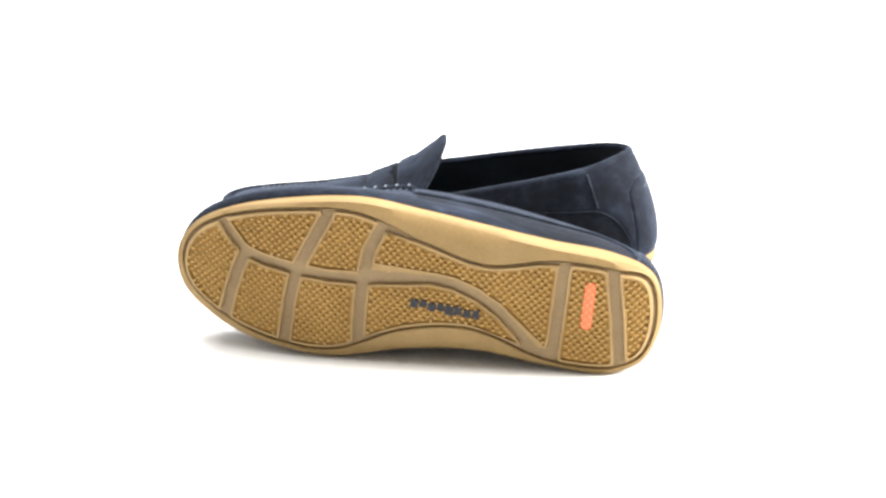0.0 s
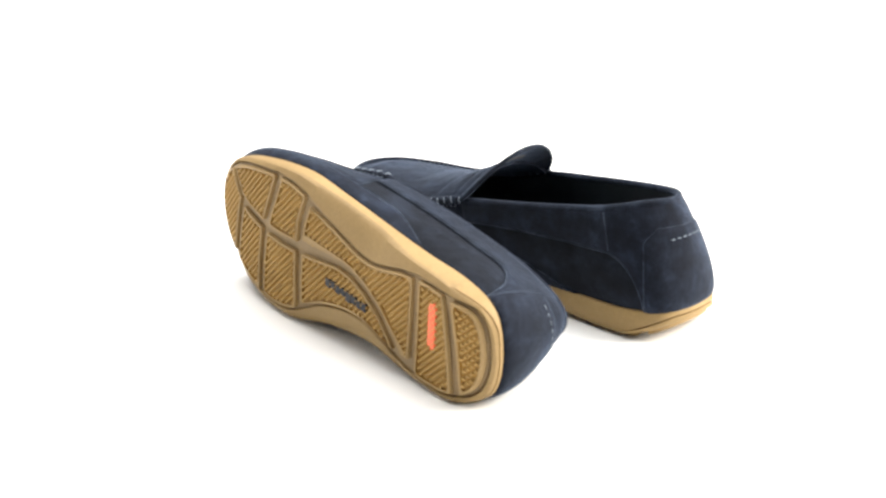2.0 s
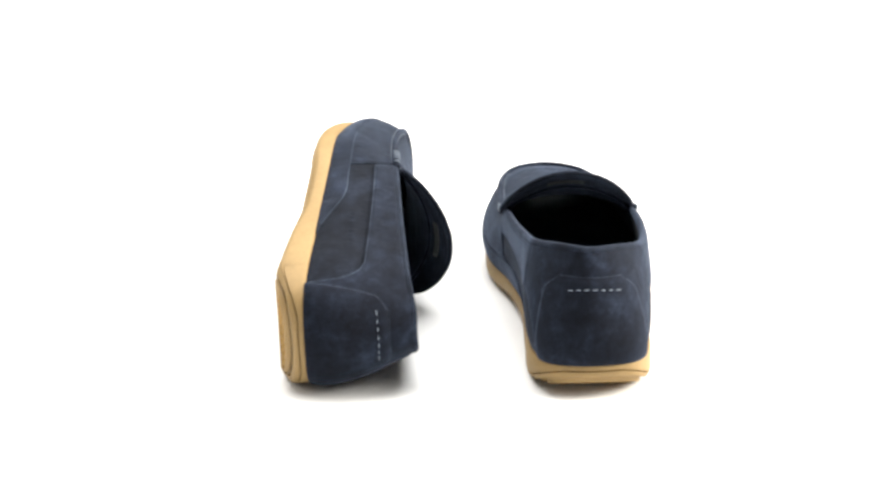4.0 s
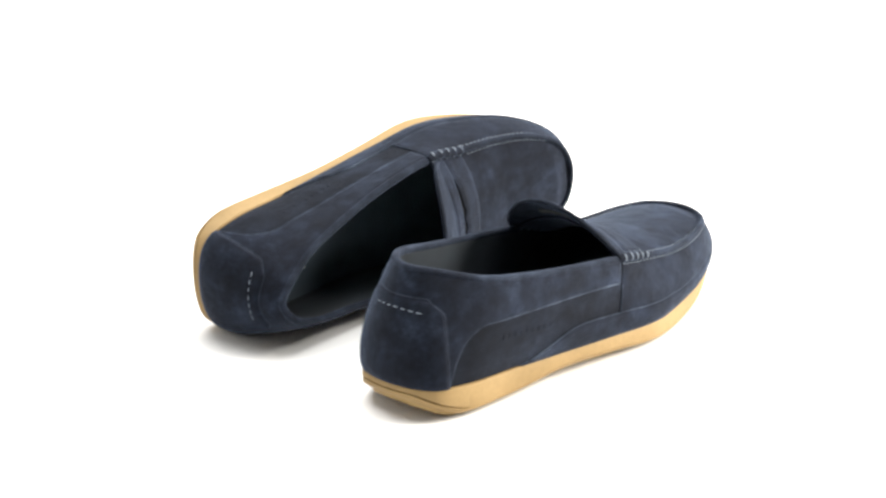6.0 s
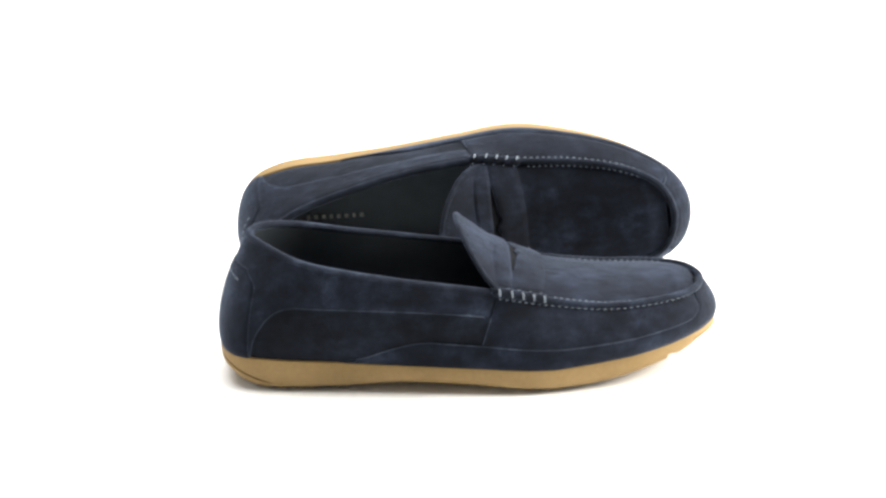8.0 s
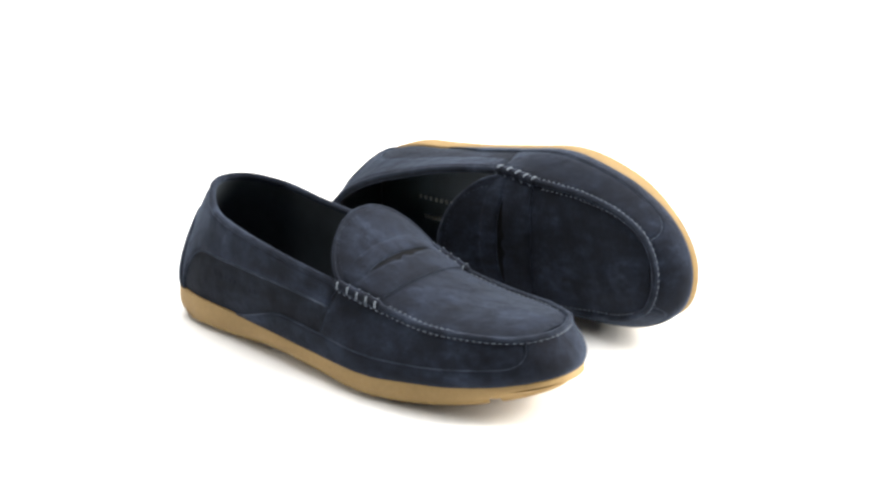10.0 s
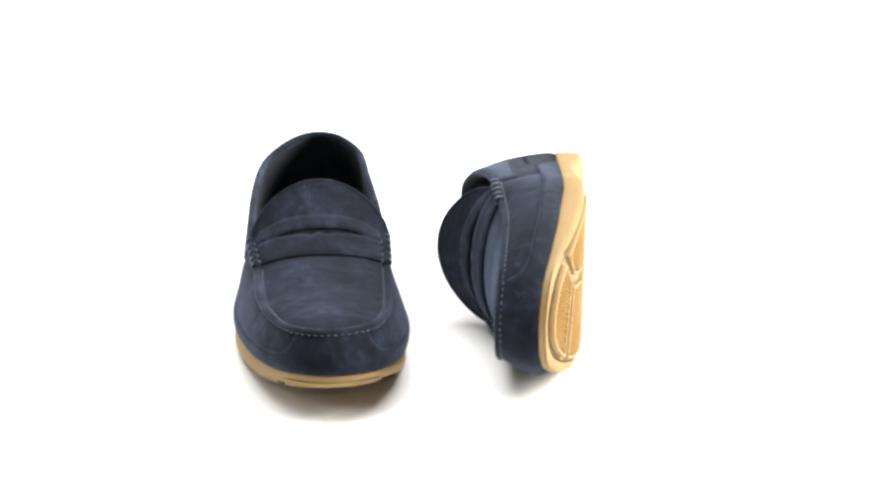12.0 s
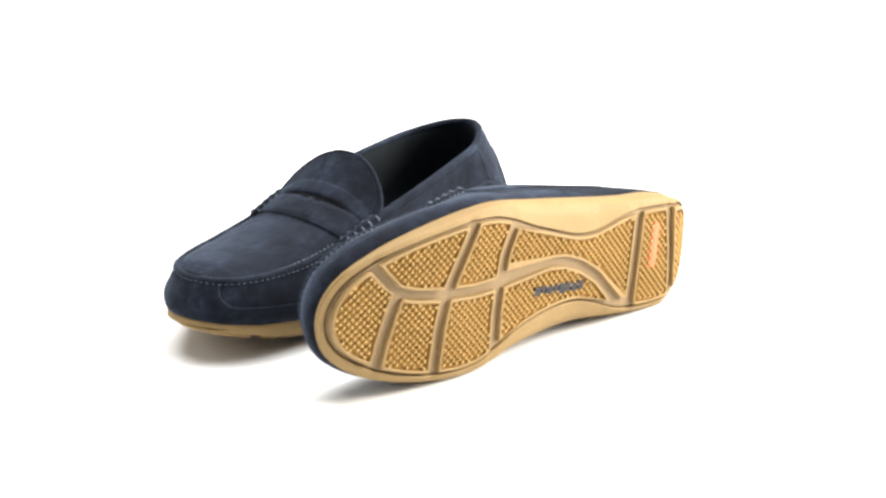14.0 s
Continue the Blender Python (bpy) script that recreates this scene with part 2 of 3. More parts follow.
def dashes(path, length, gap, radius, skip=0.0):
    """Stitches along a path."""
    path = np.asarray(path, float)
    run = np.concatenate([[0], np.cumsum(np.linalg.norm(np.diff(path, axis=0), axis=1))])
    out, at, k = [], 0.6, 0
    while at + length < run[-1]:
        ls = length * (0.85 + 0.3 * ((k * 37) % 11) / 11)
        q = np.linspace(at, at + ls, 5)
        p = np.stack([np.interp(q, run, path[:, j]) for j in range(3)], 1)
        if not (skip and ((k * 53) % 17) / 17 < skip):
            out.append(tube(p, radius * np.array([0.55, 1, 1.1, 1, 0.55]), 6))
        at += ls + gap
        k += 1
    return joined(*out)


def box(cx, cy, cz, lx, ly, lz, turn=0.0):
    """A small block with bevelled top edges."""
    b = min(lx, ly, lz) * 0.25
    rows = ((lx / 2, ly / 2, -lz / 2), (lx / 2, ly / 2, lz / 2 - b), (lx / 2 - b, ly / 2 - b, lz / 2))
    v = [(sx * a, sy * c, z) for a, c, z in rows for sx, sy in ((-1, -1), (1, -1), (1, 1), (-1, 1))]
    v = np.array(v)
    ct, st = math.cos(turn), math.sin(turn)
    v = np.column_stack([cx + v[:, 0] * ct - v[:, 1] * st, cy + v[:, 0] * st + v[:, 1] * ct, cz + v[:, 2]])
    return v, grid_faces(3, 4, 0, True) + [(3, 2, 1, 0), (8, 9, 10, 11)]


# ---------------------------------------------------------------- tread
GROOVE = 3.1
LONG = ((-62, -25.5), (-52.7, -14.4), (-41.8, -3.8), (-27.9, 4.8), (-14.4, 9.9), (-1, 11.6), (18.4, 8.9), (39.7, 6.5), (59.7, 5.4), (78.3, 6.3), (99.3, 9.0), (110.0, 12.2), (116.4, 18.2), (123.7, 26.5))
CROSS = {
    "toe": ((-32.4, 122.1), (-16.0, 118.9), (-0.6, 114.5), (12.2, 110.2), (19.1, 116.9), (28.3, 125.3)),
    "one": ((-32.4, 122.1), (-16.0, 118.9), (-0.6, 114.5), (12.2, 110.0), (33.2, 104.0)),
    "two": ((-36.7, 84.1), (-14.6, 82.1), (6.3, 78.3), (22.2, 71.0), (43.8, 60.8)),
    "three": ((-34.5, 39.9), (-11.5, 40), (6.4, 38.7), (23.9, 36), (40.2, 29.2)),
    "four": ((-25.5, -73.4), (4.3, -75), (30.2, -76)),
    "five": ((-28.9, -112), (2.0, -108.4), (29.4, -103.5)),
}
# centre of each panel, and the grooves that bound it: +1 beyond the groove, -1 before it
PANELS = (((131, -4), (("toe", 1),)), ((90, 23), (("long", 1), ("two", 1))), ((52, 25), (("long", 1), ("two", -1), ("three", 1))),
          ((-30, 17.5), (("long", 1), ("three", -1), ("four", 1))), ((101, -15), (("long", -1), ("one", -1), ("two", 1))),
          ((60, -16), (("long", -1), ("two", -1), ("three", 1))), ((-5, -5), (("long", -1), ("three", -1))),
          ((-90, 0), (("four", -1), ("five", 1))), ((-119, 0), (("five", -1),)))


def inside_edge(pts, poly):
    """Signed distance to a closed outline, positive inside."""
    a, b = poly, np.roll(poly, -1, 0)
    d = b - a
    ap = pts[:, None] - a[None]
    k = np.clip((ap * d).sum(2) / (d * d).sum(1), 0, 1)
    dist = np.sqrt(((ap - k[..., None] * d) ** 2).sum(2)).min(1)
    cross = ((a[None, :, 1] > pts[:, None, 1]) != (b[None, :, 1] > pts[:, None, 1])) & (
        pts[:, None, 0] < a[None, :, 0] + (pts[:, None, 1] - a[None, :, 1]) / (d[None, :, 1] + 1e-9) * d[None, :, 0])
    return np.where(cross.sum(1) % 2 == 1, dist, -dist)


def panel_field(pts, bounds, poly):
    f = inside_edge(pts, poly) - 1.0
    for name, sign in bounds:
        table = np.array(LONG if name == "long" else CROSS[name], float)
        along, across = (pts[:, 0], pts[:, 1]) if name == "long" else (pts[:, 1], pts[:, 0])
        at = np.interp(along, table[:, 0], table[:, 1])
        slope = (np.interp(along + 3, table[:, 0], table[:, 1]) - np.interp(along - 3, table[:, 0], table[:, 1])) / 6
        f = np.minimum(f, sign * (across - at) / np.sqrt(1 + slope**2) - GROOVE)
    return f


def panel_loop(centre, bounds, poly, level, rays=96):
    """The panel's outline where its field falls to the level, seen from the centre."""
    a = np.linspace(0, 2 * np.pi, rays, endpoint=False)
    way = np.stack([np.cos(a), np.sin(a)], 1)
    r = np.linspace(0, 80, 161)
    pts = np.array(centre)[None, None] + way[:, None] * r[None, :, None]
    f = panel_field(pts.reshape(-1, 2), bounds, poly).reshape(rays, -1) - level
    out = np.argmax(f < 0, axis=1)
    out = np.maximum(out, 1)
    i = np.arange(rays)
    f0, f1 = f[i, out - 1], f[i, out]
    hit = r[out - 1] + (r[out] - r[out - 1]) * np.clip(f0 / (f0 - f1 + 1e-9), 0, 1)
    return np.array(centre) + way * hit[:, None]


def tread_panel(centre, bounds, poly):
    """A raised panel with a smooth border and a sunken field of round studs."""
    rows = ((0.0, 2.9), (0.0, 0.35), (0.35, 0.0), (1.35, 0.0), (1.6, 0.25), (1.6, 2.0))
    loops = []
    for level, z in rows:
        p = panel_loop(centre, bounds, poly, level)
        loops.append(np.column_stack([p, under(p[:, 0]) + z]))
    n = len(loops[0])
    v = np.concatenate(loops + [np.array([[*centre, float(under(centre[0])) + 2.0]])])
    f = grid_faces(len(rows), n, 0, True) + [((len(rows) - 1) * n + j, (len(rows) - 1) * n + (j + 1) % n, len(rows) * n) for j in range(n)]
    return v, f


def studs(bounds, poly, centre):
    lo, hi = poly.min(0), poly.max(0)
    spots = []
    j = 0
    y = lo[1]
    while y < hi[1]:
        x = lo[0] + (j % 2) * 2.25
        while x < hi[0]:
            spots.append((x, y))
            x += 4.5
        y += 2.25
        j += 1
    spots = np.array(spots)
    ct, st = math.cos(radians(2)), math.sin(radians(2))
    spots = spots @ np.array([[ct, st], [-st, ct]])
    f = panel_field(spots, bounds, poly)
    near = np.linalg.norm(spots - np.array(centre), axis=1) < 75
    spots = spots[(f > 2.3) & near]
    a = np.linspace(0, 2 * np.pi, 7, endpoint=False)
    verts, faces = [], []
    for x, y in spots:
        k = len(verts) * 21
        z = float(under(x))
        verts.append(np.concatenate([np.column_stack([x + r * np.cos(a), y + r * np.sin(a), np.full(7, z + h)]) for r, h in ((1.18, 2.02), (1.12, 0.30), (0.86, 0.02))]))
        faces += grid_faces(3, 7, k, True) + [tuple(k + 14 + i for i in range(7))]
    return np.concatenate(verts), faces


# ---------------------------------------------------------------- loafer
def build_loafer(side, label, slump):
    """slump: how much of the lying shoe's slump its collar has, 0 to 1."""
    global TOPLINE, TOPHEIGHT
    TOPLINE = [(x, y + slump * dy) for (x, y), (dy, dz) in zip(UNWORN, SLUMP)]
    TOPHEIGHT = [h + slump * dz for h, (dy, dz) in zip(NEWHEIGHT, SLUMP)]
    root = tagged(new("loafer"), label, "shoe", group="pair of loafers")
    mk = Maker(root, side)
    U = np.linspace(0, 20, 361)

    # gum midsole, lofted from the tread's edge to the rim
    u = U[:-1]
    t_xy, f_xy = ring(TREAD, u), ring(FEATHER, u)
    m_xy = f_xy + outward(FEATHER, u) * 2.5
    zu, zf = under(t_xy[:, 0]), feather_z(f_xy[:, 0])
    zm = under(m_xy[:, 0])
    gap = np.linalg.norm(m_xy - t_xy, axis=1)
    lip = 1.2 + 1.8 * smooth(0, 1, (-104 - t_xy[:, 0]) / 18) + 2.2 * smooth(95, 140, t_xy[:, 0])
    # the grooves run out through the edge as small notches
    notch = np.zeros(len(u))
    for exits, half_side in (((123, 62, 30, -76, -103), 1), ((121, 84, 40, -61, -73, -112), -1)):
        for at in exits:
            notch = notch + 1.6 * np.exp(-gap / 7) * np.exp(-(((t_xy[:, 0] - at) / 2.6) ** 4)) * (t_xy[:, 1] * half_side > 0)
    side_t = outward(TREAD, u)
    # a moulded groove runs round the wall of the heel and of the toe
    z_wall = np.minimum(zm + lip + 1.8 + gap * 0.34, zf - 4.0)
    turn = np.minimum(u, 20 - u)
    cut = 1.7 * (smooth(2.1, 1.5, turn) + smooth(8.5, 9.0, turn)) + 0.02
    rows = [np.column_stack([t_xy * 0.9, zu + lip + 3.4]), np.column_stack([t_xy + side_t * 0.25, zu + lip + 3.2]),
            np.column_stack([t_xy + side_t * 0.35, zu + lip + notch + 0.5]), np.column_stack([t_xy + side_t * 0.9, zu + lip + notch]),
            np.column_stack([t_xy + (m_xy - t_xy) * 0.5, zu + lip + notch * 0.5 + 0.3 + gap * 0.08]),
            np.column_stack([t_xy + (m_xy - t_xy) * 0.88, zu + lip + 0.8 + gap * 0.2]),
            np.column_stack([m_xy, z_wall]), np.column_stack([m_xy - outward(FEATHER, u) * cut[:, None] * 0.9, z_wall + 0.25]),
            np.column_stack([m_xy - outward(FEATHER, u) * cut[:, None], z_wall + 0.6]), np.column_stack([m_xy - outward(FEATHER, u) * 0.05, z_wall + 1.0]),
            np.column_stack([m_xy - outward(FEATHER, u) * 0.2, zf - 1.6]),
            np.column_stack([m_xy - outward(FEATHER, u) * 0.9, zf - 0.2]),
            np.column_stack([m_xy - outward(FEATHER, u) * 2.4, zf + 0.3]), np.column_stack([f_xy * 0.96, zf + 0.2])]
    n = len(u)
    v = np.concatenate(rows)
    f = grid_faces(len(rows), n, 0, True) + [tuple(range(n)), tuple((len(rows) - 1) * n + j for j in range(n))]
    mid = mk.part("midsole", v, f, RUBBER, label="smooth tan gum rubber midsole")
    # tread plate with its panels
    ends = smooth(0, 1, (-96 - t_xy[:, 0]) / 16) + smooth(100, 135, t_xy[:, 0])
    edge = t_xy - outward(TREAD, u) * (0.6 + 0.35 * ends)[:, None]
    plate = [np.column_stack([edge * 0.97, zu + lip + 3.0]), np.column_stack([edge, zu + lip + 3.0]), np.column_stack([edge, zu + 3.0]), np.column_stack([edge * 0.985, zu + 2.7])]
    inner = [np.column_stack([edge * k, under(edge[:, 0] * k) + 2.65]) for k in (0.9, 0.75, 0.5, 0.25, 0.02)]
    v = np.concatenate(plate + inner)
    k = len(plate + inner)
    f = grid_faces(k, n, 0, True) + [tuple(range(n)), tuple((k - 1) * n + j for j in range(n))]
    plate_ob = mk.part("outsole", v, f, WORN, label="tan gum rubber outsole with curved grooves")
    poly = edge[::2]
    for centre, bounds in PANELS:
        v, f = tread_panel(centre, bounds, poly)
        k = len(v)
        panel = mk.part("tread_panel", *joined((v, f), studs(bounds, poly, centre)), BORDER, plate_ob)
        panel.data.materials.append(AMBER_SHADE)
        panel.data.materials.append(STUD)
        # sunken field gets the amber darkened as shade, studs the lighter one
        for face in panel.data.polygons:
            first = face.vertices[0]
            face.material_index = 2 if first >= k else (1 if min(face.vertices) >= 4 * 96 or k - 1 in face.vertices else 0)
    # orange bar and the dark raised wordmark, as plain shapes
    a = np.linspace(0, 2 * np.pi, 28, endpoint=False)
    sx, sy = 2.7 * np.cos(a), 2.7 * np.sin(a) + np.where(np.sin(a) >= 0, 10.2, -10.2)
    sx, sy = -91.3 + sx + sy * -0.03, 6.9 + sy
    bar = [np.column_stack([-91.0 + (sx + 91.0) * k, 6.9 + (sy - 6.9) * k, np.full(28, z)]) for k, z in ((1.12, 1.8), (1.12, 0.5), (0.96, 0.05))]
    mk.part("emblem_bar", np.concatenate(bar), grid_faces(3, 28, 0, True) + [tuple(56 + i for i in range(28))], ORANGE, plate_ob, "bright orange rubber bar")
    letters = []
    for i, (w, h) in enumerate(((4.4, 5.2), (3.6, 4.4), (4.6, 4.8), (4.0, 4.2), (5.0, 6.0), (4.2, 5.0), (4.4, 4.4), (4.0, 5.2))):
        letters.append(box(8.2 - i * 5.15, -4.2 - i * 0.42 + (0.5 if i % 2 else -0.3), 1.1, w, h, 2.4, 0.12))
    mk.part("wordmark_bars", *joined(*letters), INK, plate_ob, "dark navy raised blocks")

    # upper: outer wall, lining, insole
    vv = np.concatenate([np.linspace(-0.03, 0.9, 20), np.linspace(0.92, 1.0, 5)])
    ug, vg = np.meshgrid(U[:-1], vv, indexing="ij")
    out = np.swapaxes(wall(ug, vg), 0, 1)
    inn = np.swapaxes(wall(ug, vg, -1.6), 0, 1)
    v = np.concatenate([out.reshape(-1, 3), inn[::-1].reshape(-1, 3)])
    f = grid_faces(2 * len(vv), n, 0, True)
    upper = mk.part("upper", v, f, QUARTER, label="dark navy blue suede upper")
    lv = np.linspace(0.985, 0.05, 16)
    ug, vg = np.meshgrid(U[:-1], lv, indexing="ij")
    a_, b_ = np.swapaxes(wall(ug, vg, -1.8), 0, 1), np.swapaxes(wall(ug, vg, -3.4), 0, 1)
    v = np.concatenate([a_[::-1].reshape(-1, 3), b_.reshape(-1, 3)])
    mk.part("lining", v, grid_faces(2 * len(lv), n, 0, True), LINING, label="dark navy leather lining")
    ins = f_xy - outward(FEATHER, u) * 1.0
    zi = np.interp(ins[:, 0], (-138, -60, 20, 60, 100, 125, 150), (25, 22.5, 18, 16.5, 20.5, 26.5, 33))
    rings = [np.column_stack([ins * k, np.interp(ins[:, 0] * k, (-138, -60, 20, 60, 100, 125, 150), (25, 22.5, 18, 16.5, 20.5, 26.5, 33)) - 2.5 * (1 - k) * (k > 0.5)]) for k in (1.0, 0.93, 0.8, 0.6, 0.4, 0.2, 0.02)]
    low = np.column_stack([ins, zi - 3])
    v = np.concatenate([low] + rings)
    insole = mk.part("insole", v, grid_faces(8, n, 0, True) + [tuple(7 * n + j for j in range(n)), tuple(range(n))], INSOLE, label="dark navy leather insole")
    zt = lambda x: float(np.interp(x, (-138, -60, 20), (25, 22.5, 18))) + 0.1
    bars = [box(-88 + i * 4.9, 2 - i * 0.05, zt(-88 + i * 4.9), 2.3 if i % 3 else 1.8, 2.6, 0.5) for i in range(8)]
    bars += [box(-84 + i * 3.2, -11, zt(-84 + i * 3.2), 2.2, 2.4, 0.5) for i in range(9)]
    mk.part("print_bars", *joined(*bars), PRINT, insole, "small pale grey printed bars")

    # sewn pieces on the wall
    def patch(name, shape, thick, label="", nu=90, nv=12):
        s, t = np.meshgrid(np.linspace(0, 1, nu), np.linspace(0, 1, nv), indexing="ij")
        pu, pv = shape(s, t)
        rim = np.minimum(1, np.minimum(np.minimum(t, 1 - t) * nv / 1.2, np.minimum(s, 1 - s) * nu / 1.5))
        top = wall(pu, pv, thick * (0.45 + 0.55 * rim))
        ob = mk.part(name, *sheet(top, wall(pu, pv, -0.5)), SUEDE, upper, label)
        ob.data.materials.append(RAW)
        for poly in list(ob.data.polygons)[-2 * (nu + nv - 2):]:
            poly.material_index = 1
        return ob

    def guard_height(q):
        q = np.where(q > 10, 20 - q, q)
        low = 0.02 + 0.30 * smooth(3.05, 4.4, q) + 0.10 * smooth(5.5, 8.6, q)
        bend = 1 - np.sqrt(np.clip(1 - np.clip((q - 8.45) / 0.62, 0, 1) ** 2, 0, 1))
        return low + (0.97 - low) * bend

    def band_edge(q):
        q = np.abs(q)
        bend = np.sqrt(np.clip(1 - np.clip((2.25 - q) / 0.78, 0, 1) ** 2.2, 0, 1))
        return (0.575 + 0.13 * smooth(1.6, 5.0, q)) * bend - 0.03 * (q < 1.46)

    patch("toe_guard", lambda s, t: (3.05 + 13.9 * s, t * guard_height(3.05 + 13.9 * s) - 0.02 * (1 - t)), 1.3, nu=320, nv=14)
    patch("collar_band", lambda s, t: (-5.05 + 10.1 * s, band_edge(-5.05 + 10.1 * s) * (1 - t) + 0.995 * t), 1.4, nu=260, nv=16)
    for sgn in (1, -1):
        def front(s, t, sgn=sgn):
            q = 5.1 + 3.9 * s
            return (q if sgn > 0 else 20 - q), (guard_height(np.minimum(q, 8.6)) - 0.03) * (1 - t) + 0.96 * t
        patch("side_panel", front, 0.8, nu=90)
    half = lambda t: 1.46 - 0.26 * t - 0.34 * smooth(0.80, 1.0, t) ** 2
    patch("heel_counter", lambda s, t: ((2 * s - 1) * half(t), -0.02 + 0.80 * t), 2.3, nu=70, nv=26)

    for q in (-2.05,):
        mk.part("collar_seam", *tube(wall(np.full(12, q), np.linspace(0.60, 0.97, 12), 1.5), 0.5, 6), RAW, upper)

    def cord(us, vs, off):
        mk.part("raw_edge", *tube(wall(us, vs, off), 0.36, 6), RAW, upper)

    gu = np.linspace(3.3, 16.7, 300)
    cord(gu, guard_height(gu), 0.75)
    for sgn in (1, -1):
        bu = np.concatenate([1.47 + 0.4 * np.linspace(0, 1, 60) ** 2, np.linspace(1.9, 5.0, 80)]) * sgn
        cord(bu, band_edge(bu), 0.8)
        ht = np.linspace(0.02, 1.0, 60)
        cord(sgn * np.concatenate([half(ht), np.linspace(half(1.0), 0, 20)[1:]]), np.concatenate([-0.02 + 0.80 * ht, np.full(19, 0.78)]), 1.2)
        cord(np.full(14, 5.1 * sgn), np.linspace(0.34, 0.69, 14), 0.5)

    strokes = [tube(wall(np.full(4, 2.55 + 0.13 * i), np.linspace(0.39, 0.45 - 0.01 * (i % 2), 4), 0.05), 0.24, 6) for i in range(9)]
    mk.part("embossed_bars", *joined(*strokes), QUARTER, upper)

    # rolled collar edge
    cu = np.linspace(-5.0, 5.0, 150)
    top = np.column_stack([ring(TOPLINE, cu), ring(TOPHEIGHT, cu)])
    top[:, :2] -= outward(TOPLINE, cu) * 1.2
    mk.part("collar_binding", *tube(top, 2.4, 12), EDGE, upper)

    # vamp top, tongue and strap
    w = np.linspace(-1, 1, 49)
    xs = np.concatenate([np.linspace(18, 124, 40), np.linspace(126, 140, 12)])
    g = np.stack([vamp(np.full(49, x), w) for x in xs])
    mk.part("vamp", *sheet(g, g - np.array([0, 0, 1.8])), SUEDE, label="dark navy suede apron of the toe")
    q = np.linspace(0, 1, 26)
    hw = 40.5 * np.sqrt(np.clip(1 - (q * 0.985) ** 3.4, 0, 1))
    yy = hw[:, None] * w[None]
    zc = crown(24 - 21 * q)
    rise = 0.0112 - 0.0008 * q
    tx = 24 - 18.5 * q[:, None] - 2.0 * (q[:, None] ** 4) + 4 * (yy / 40) ** 2
    tz = zc[:, None] - rise[:, None] * np.abs(yy) ** 2 + 0.7 + 1.2 * q[:, None] ** 3
    tg = np.stack([tx, yy, tz], 2)
    tongue = mk.part("tongue", *sheet(lifted(tg, np.full(tg.shape[:2], 0.9)), lifted(tg, np.full(tg.shape[:2], -1.0))), SUEDE, label="arched navy suede tongue")
    rim = np.concatenate([tg[2:-1, 0], tg[-1], tg[2:-1, -1][::-1]])
    mk.part("rolled_edge", *tube(rim, 1.45, 8), EDGE, tongue)
    over = lifted(tg, np.full(tg.shape[:2], 1.0))
    row = np.concatenate([over[4:22, 3], over[22, 4:45], over[4:22, 45][::-1]])
    mk.part("stitching", *dashes(row, 1.5, 1.5, 0.17), RAW, tongue)
    spot = tg[9:15, 16:31]
    mk.part("woven_tag", *sheet(lifted(spot, np.full(spot.shape[:2], -1.1)), lifted(spot, np.full(spot.shape[:2], -1.5))), TAG, tongue, "grey woven tag")

    def strap_rows(x0, x1, lift):
        """x0 and x1: the edges of the band as arrays over w."""
        k = np.linspace(0, 1, 9)
        rows = []
        for i in k:
            rows.append(vamp(x0 + (x1 - x0) * i, w * 0.995))
        p = np.stack(rows)
        e = np.minimum(1, np.minimum(k, 1 - k) * 8)
        return sheet(lifted(p, lift * (0.6 + 0.4 * e)[:, None] * np.clip((1 - np.abs(w)) * 10, 0.15, 1)[None]), lifted(p, np.full(p.shape[:2], -0.4)))

    slot = np.where(np.abs(w) < 0.66, 1.7 * np.clip(1 - (np.abs(w) / 0.66) ** 4, 0, 1), 0)
    lip_cut = slot * (1 + 0.9 * (np.exp(-((np.abs(w) - 0.13) / 0.07) ** 2) - 0.5 * np.exp(-(w / 0.06) ** 2)))
    middle = 31.0 + 4.0 * (1 - w**2)
    strap = mk.part("strap", *joined(strap_rows(20.5 + 3.0 * (1 - w**2), middle - slot, 1.8), strap_rows(middle + lip_cut + 0.02, 49 + 5.0 * (1 - w**2), 1.8)), SUEDE,
                    label="navy suede saddle strap with a cut slot")
    # dark sheet under the slot, its colour standing in for the shade of depth
    sel = np.abs(w) < 0.68
    back = np.stack([vamp(middle[sel] + d, w[sel]) for d in (-4.0, 0, 4.0)])
    mk.part("slot_shade_sheet", *sheet(lifted(back, np.full(back.shape[:2], 0.15)), lifted(back, np.full(back.shape[:2], -0.2))), SLOT_SHADE, strap)

    # seam of the apron with its stitches, and the whipped rolls at its ends
    su = np.linspace(5.9, 14.1, 220)
    sp = np.column_stack([ring(TOPLINE, su), ring(TOPHEIGHT, su) + 0.5])
    seam = mk.part("apron_seam", *tube(sp, 2.1, 10, flat=0.95), EDGE)
    du = np.linspace(5.1, 14.9, 260)
    mk.part("stitching", *dashes(wall(du, np.full(260, 0.945), 1.0), 1.9, 1.9, 0.22), THREAD, seam)
    for edge_w in (0.925, -0.925):
        line = vamp(np.linspace(56, 128, 120), np.full(120, edge_w)) + np.array([0, 0, 0.35])
        mk.part("stitching", *dashes(line, 1.7, 1.9, 0.22), THREAD, seam)
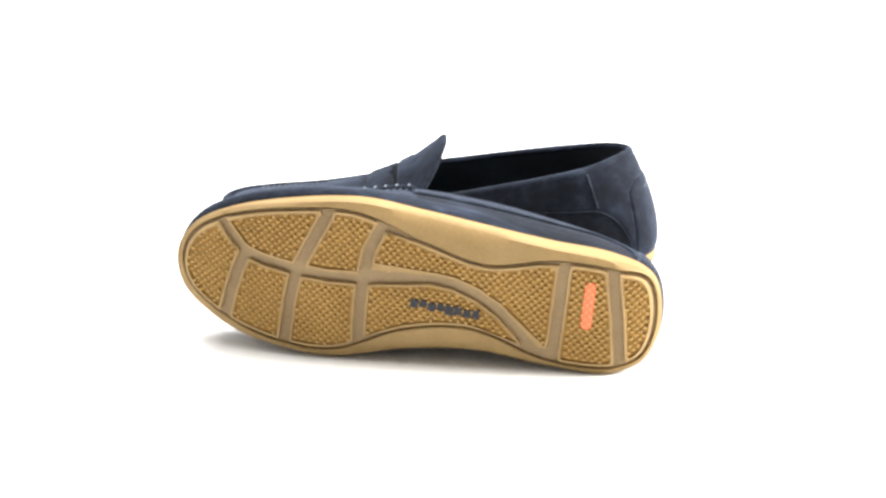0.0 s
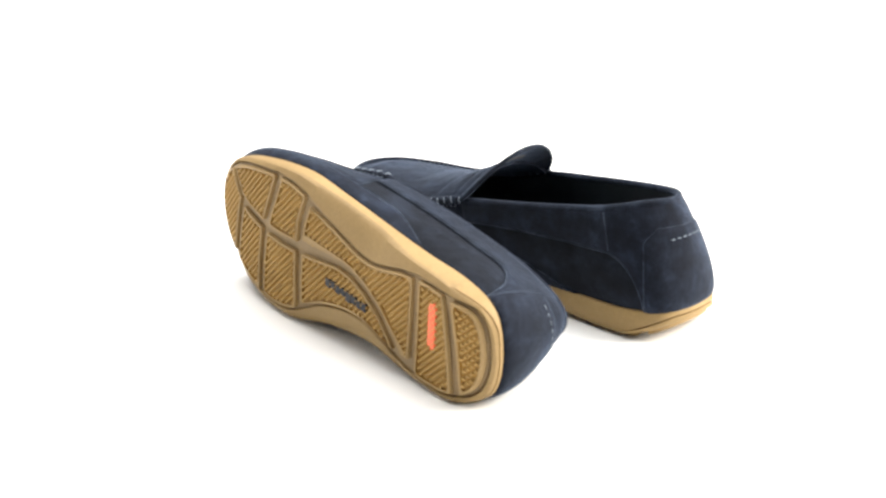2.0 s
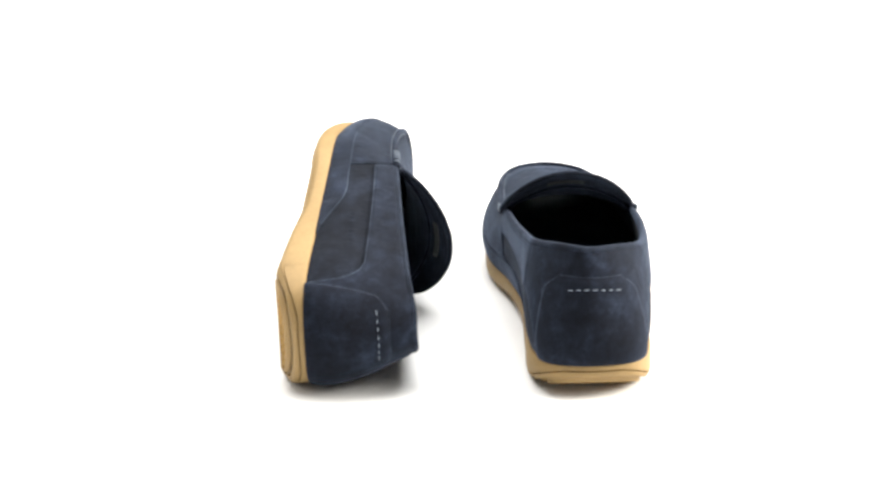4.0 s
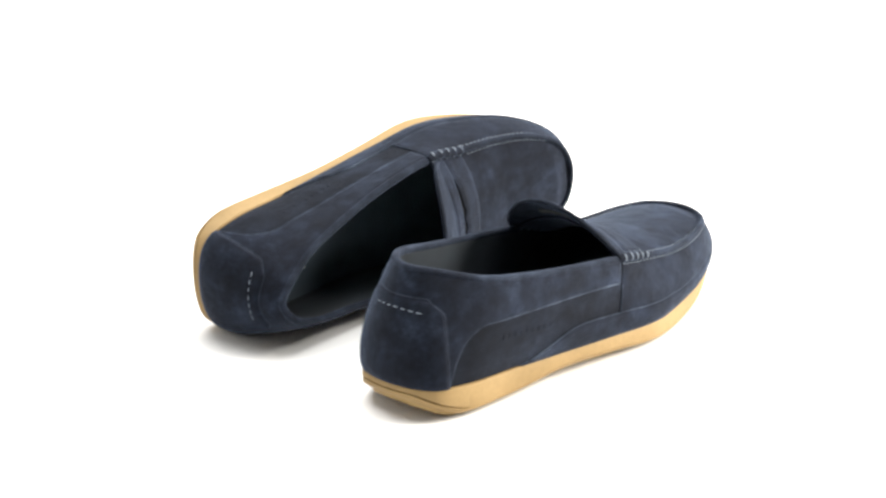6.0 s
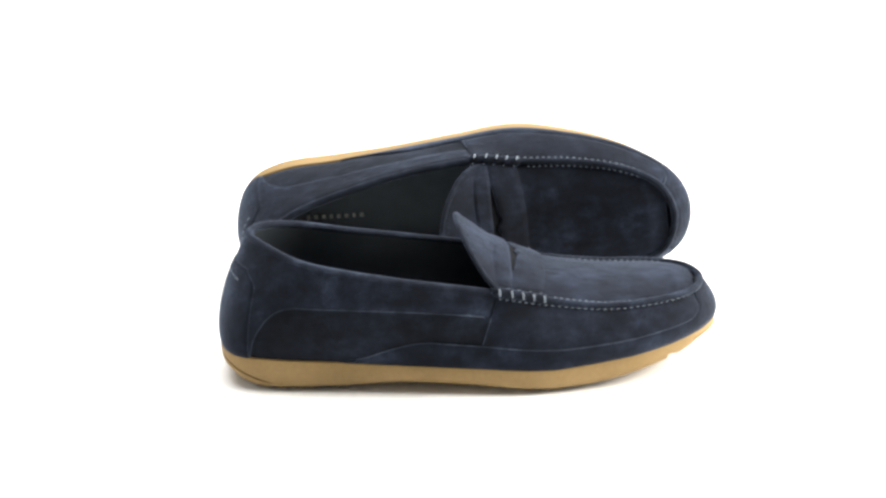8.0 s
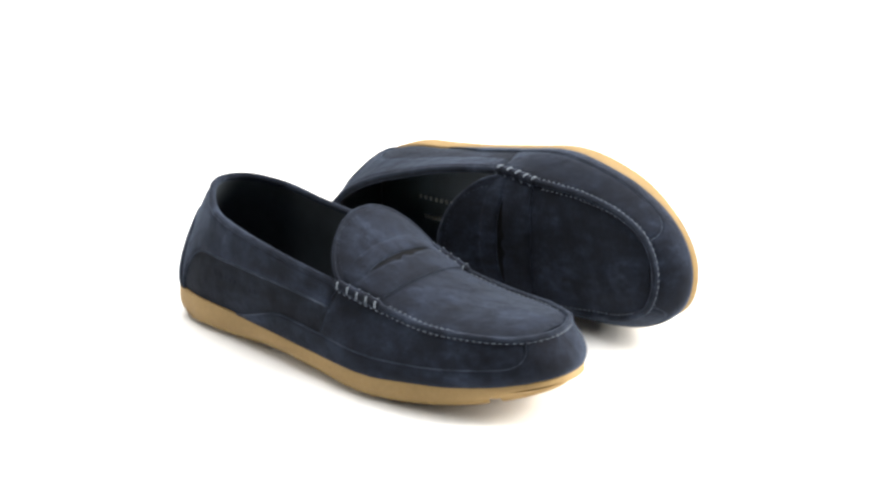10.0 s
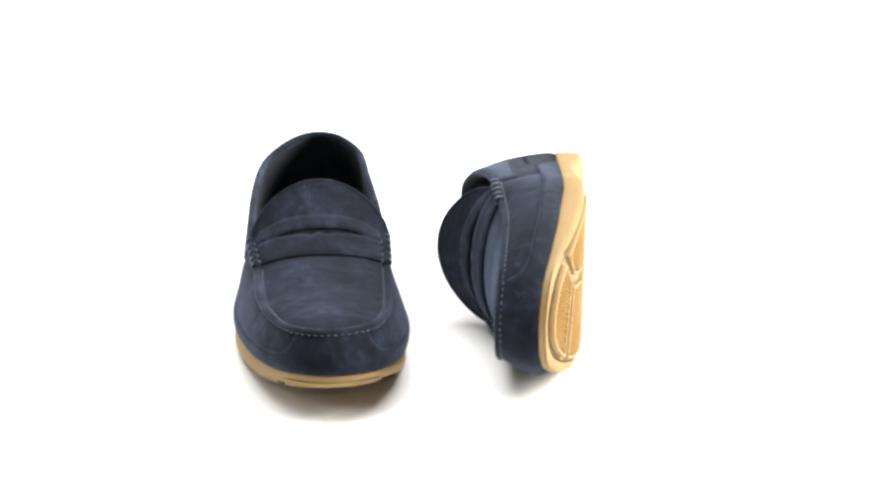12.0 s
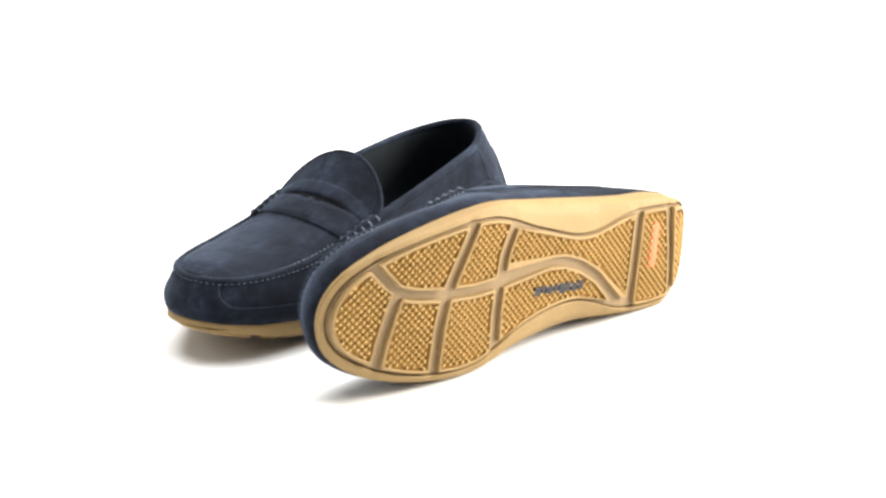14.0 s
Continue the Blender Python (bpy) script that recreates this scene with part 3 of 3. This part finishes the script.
    for a0, a1 in ((4.98, 6.02), (15.02, 13.98)):
        ru = np.linspace(a0, a1, 40)
        rp = np.column_stack([ring(TOPLINE, ru), ring(TOPHEIGHT, ru) + 1.2])
        k = np.linspace(0, 1, 40)
        rad = 2.7 + 0.45 * np.abs(np.sin(k * np.pi * 5)) - 0.9 * (np.abs(2 * k - 1) ** 8)
        roll = mk.part("whipped_roll", *tube(rp, rad, 12), SUEDE)
        loops = []
        for i in range(5):
            c = (i + 0.5) / 5
            j = int(c * 39)
            d = rp[min(j + 1, 39)] - rp[j - 1]
            d /= np.linalg.norm(d)
            s_ = np.cross(d, (0, 0, 1.0))
            s_ /= np.linalg.norm(s_)
            t_ = np.cross(s_, d)
            for ang in (np.linspace(-0.35, 0.95, 8), np.linspace(2.2, 3.5, 8)):
                loops.append(tube(rp[j] + 3.1 * (np.cos(ang)[:, None] * s_ + np.sin(ang)[:, None] * t_) + d * (ang[:, None] - 1.5) * 0.8, 0.44, 6))
        mk.part("stitching", *joined(*loops), THREAD, roll)
    hu = np.linspace(-0.95, 0.95, 60)
    mk.part("stitching", *dashes(wall(hu, np.full(60, 0.665) + 0.012 * np.cos(hu * 3), 2.45), 2.8, 1.9, 0.25, 0.2), THREAD, upper)
    return root


left = build_loafer(-1, "dark navy suede penny loafer standing upright on its gum sole", 0.0)
right = build_loafer(1, "dark navy suede penny loafer lying on its side, gum sole exposed", 1.0)

# where the shoes stand on the turntable at its zero angle
STAND = pose(0.0022, 0.0765, 0.0003, 0, 0, 180.55)
FORWARD, UPWARD = Vector((-0.98704, 0.14346, 0.07190)).normalized(), Vector((0.14516, 0.98923, 0.01891))
SIDEWAYS = UPWARD.cross(FORWARD).normalized()
UPWARD = FORWARD.cross(SIDEWAYS)
LYING = Matrix.Translation((-0.0078, -0.0842, 0.0425)) @ Matrix((FORWARD, SIDEWAYS, UPWARD)).transposed().to_4x4()

# small unevenness of the turntable's speed, in degrees
DRIFT = ((0, -1.23), (0.5, 0.23), (1, -0.01), (1.5, -0.04), (2, 0.17), (2.5, 1.45), (3, 1.38), (5.5, 0.45), (6, 0.92), (6.5, 0.7), (7, 0.13), (7.5, -0.26), (8, 0.42), (10.5, 0.6), (11, 0.24), (11.5, -0.3), (12, 0.1), (12.5, -0.4), (13, -0.7), (13.5, -1), (14, -0.43))


def motions():
    times = [k * 0.5 for k in range(29)]
    for shoe, base in ((left, STAND), (right, LYING)):
        rows = []
        for t in times:
            angle = RATE * t + float(np.interp(t, [d[0] for d in DRIFT], [d[1] for d in DRIFT]))
            rows.append((t, Matrix.Rotation(radians(angle), 4, "Z") @ base))
        walk(shoe, rows)


motions()
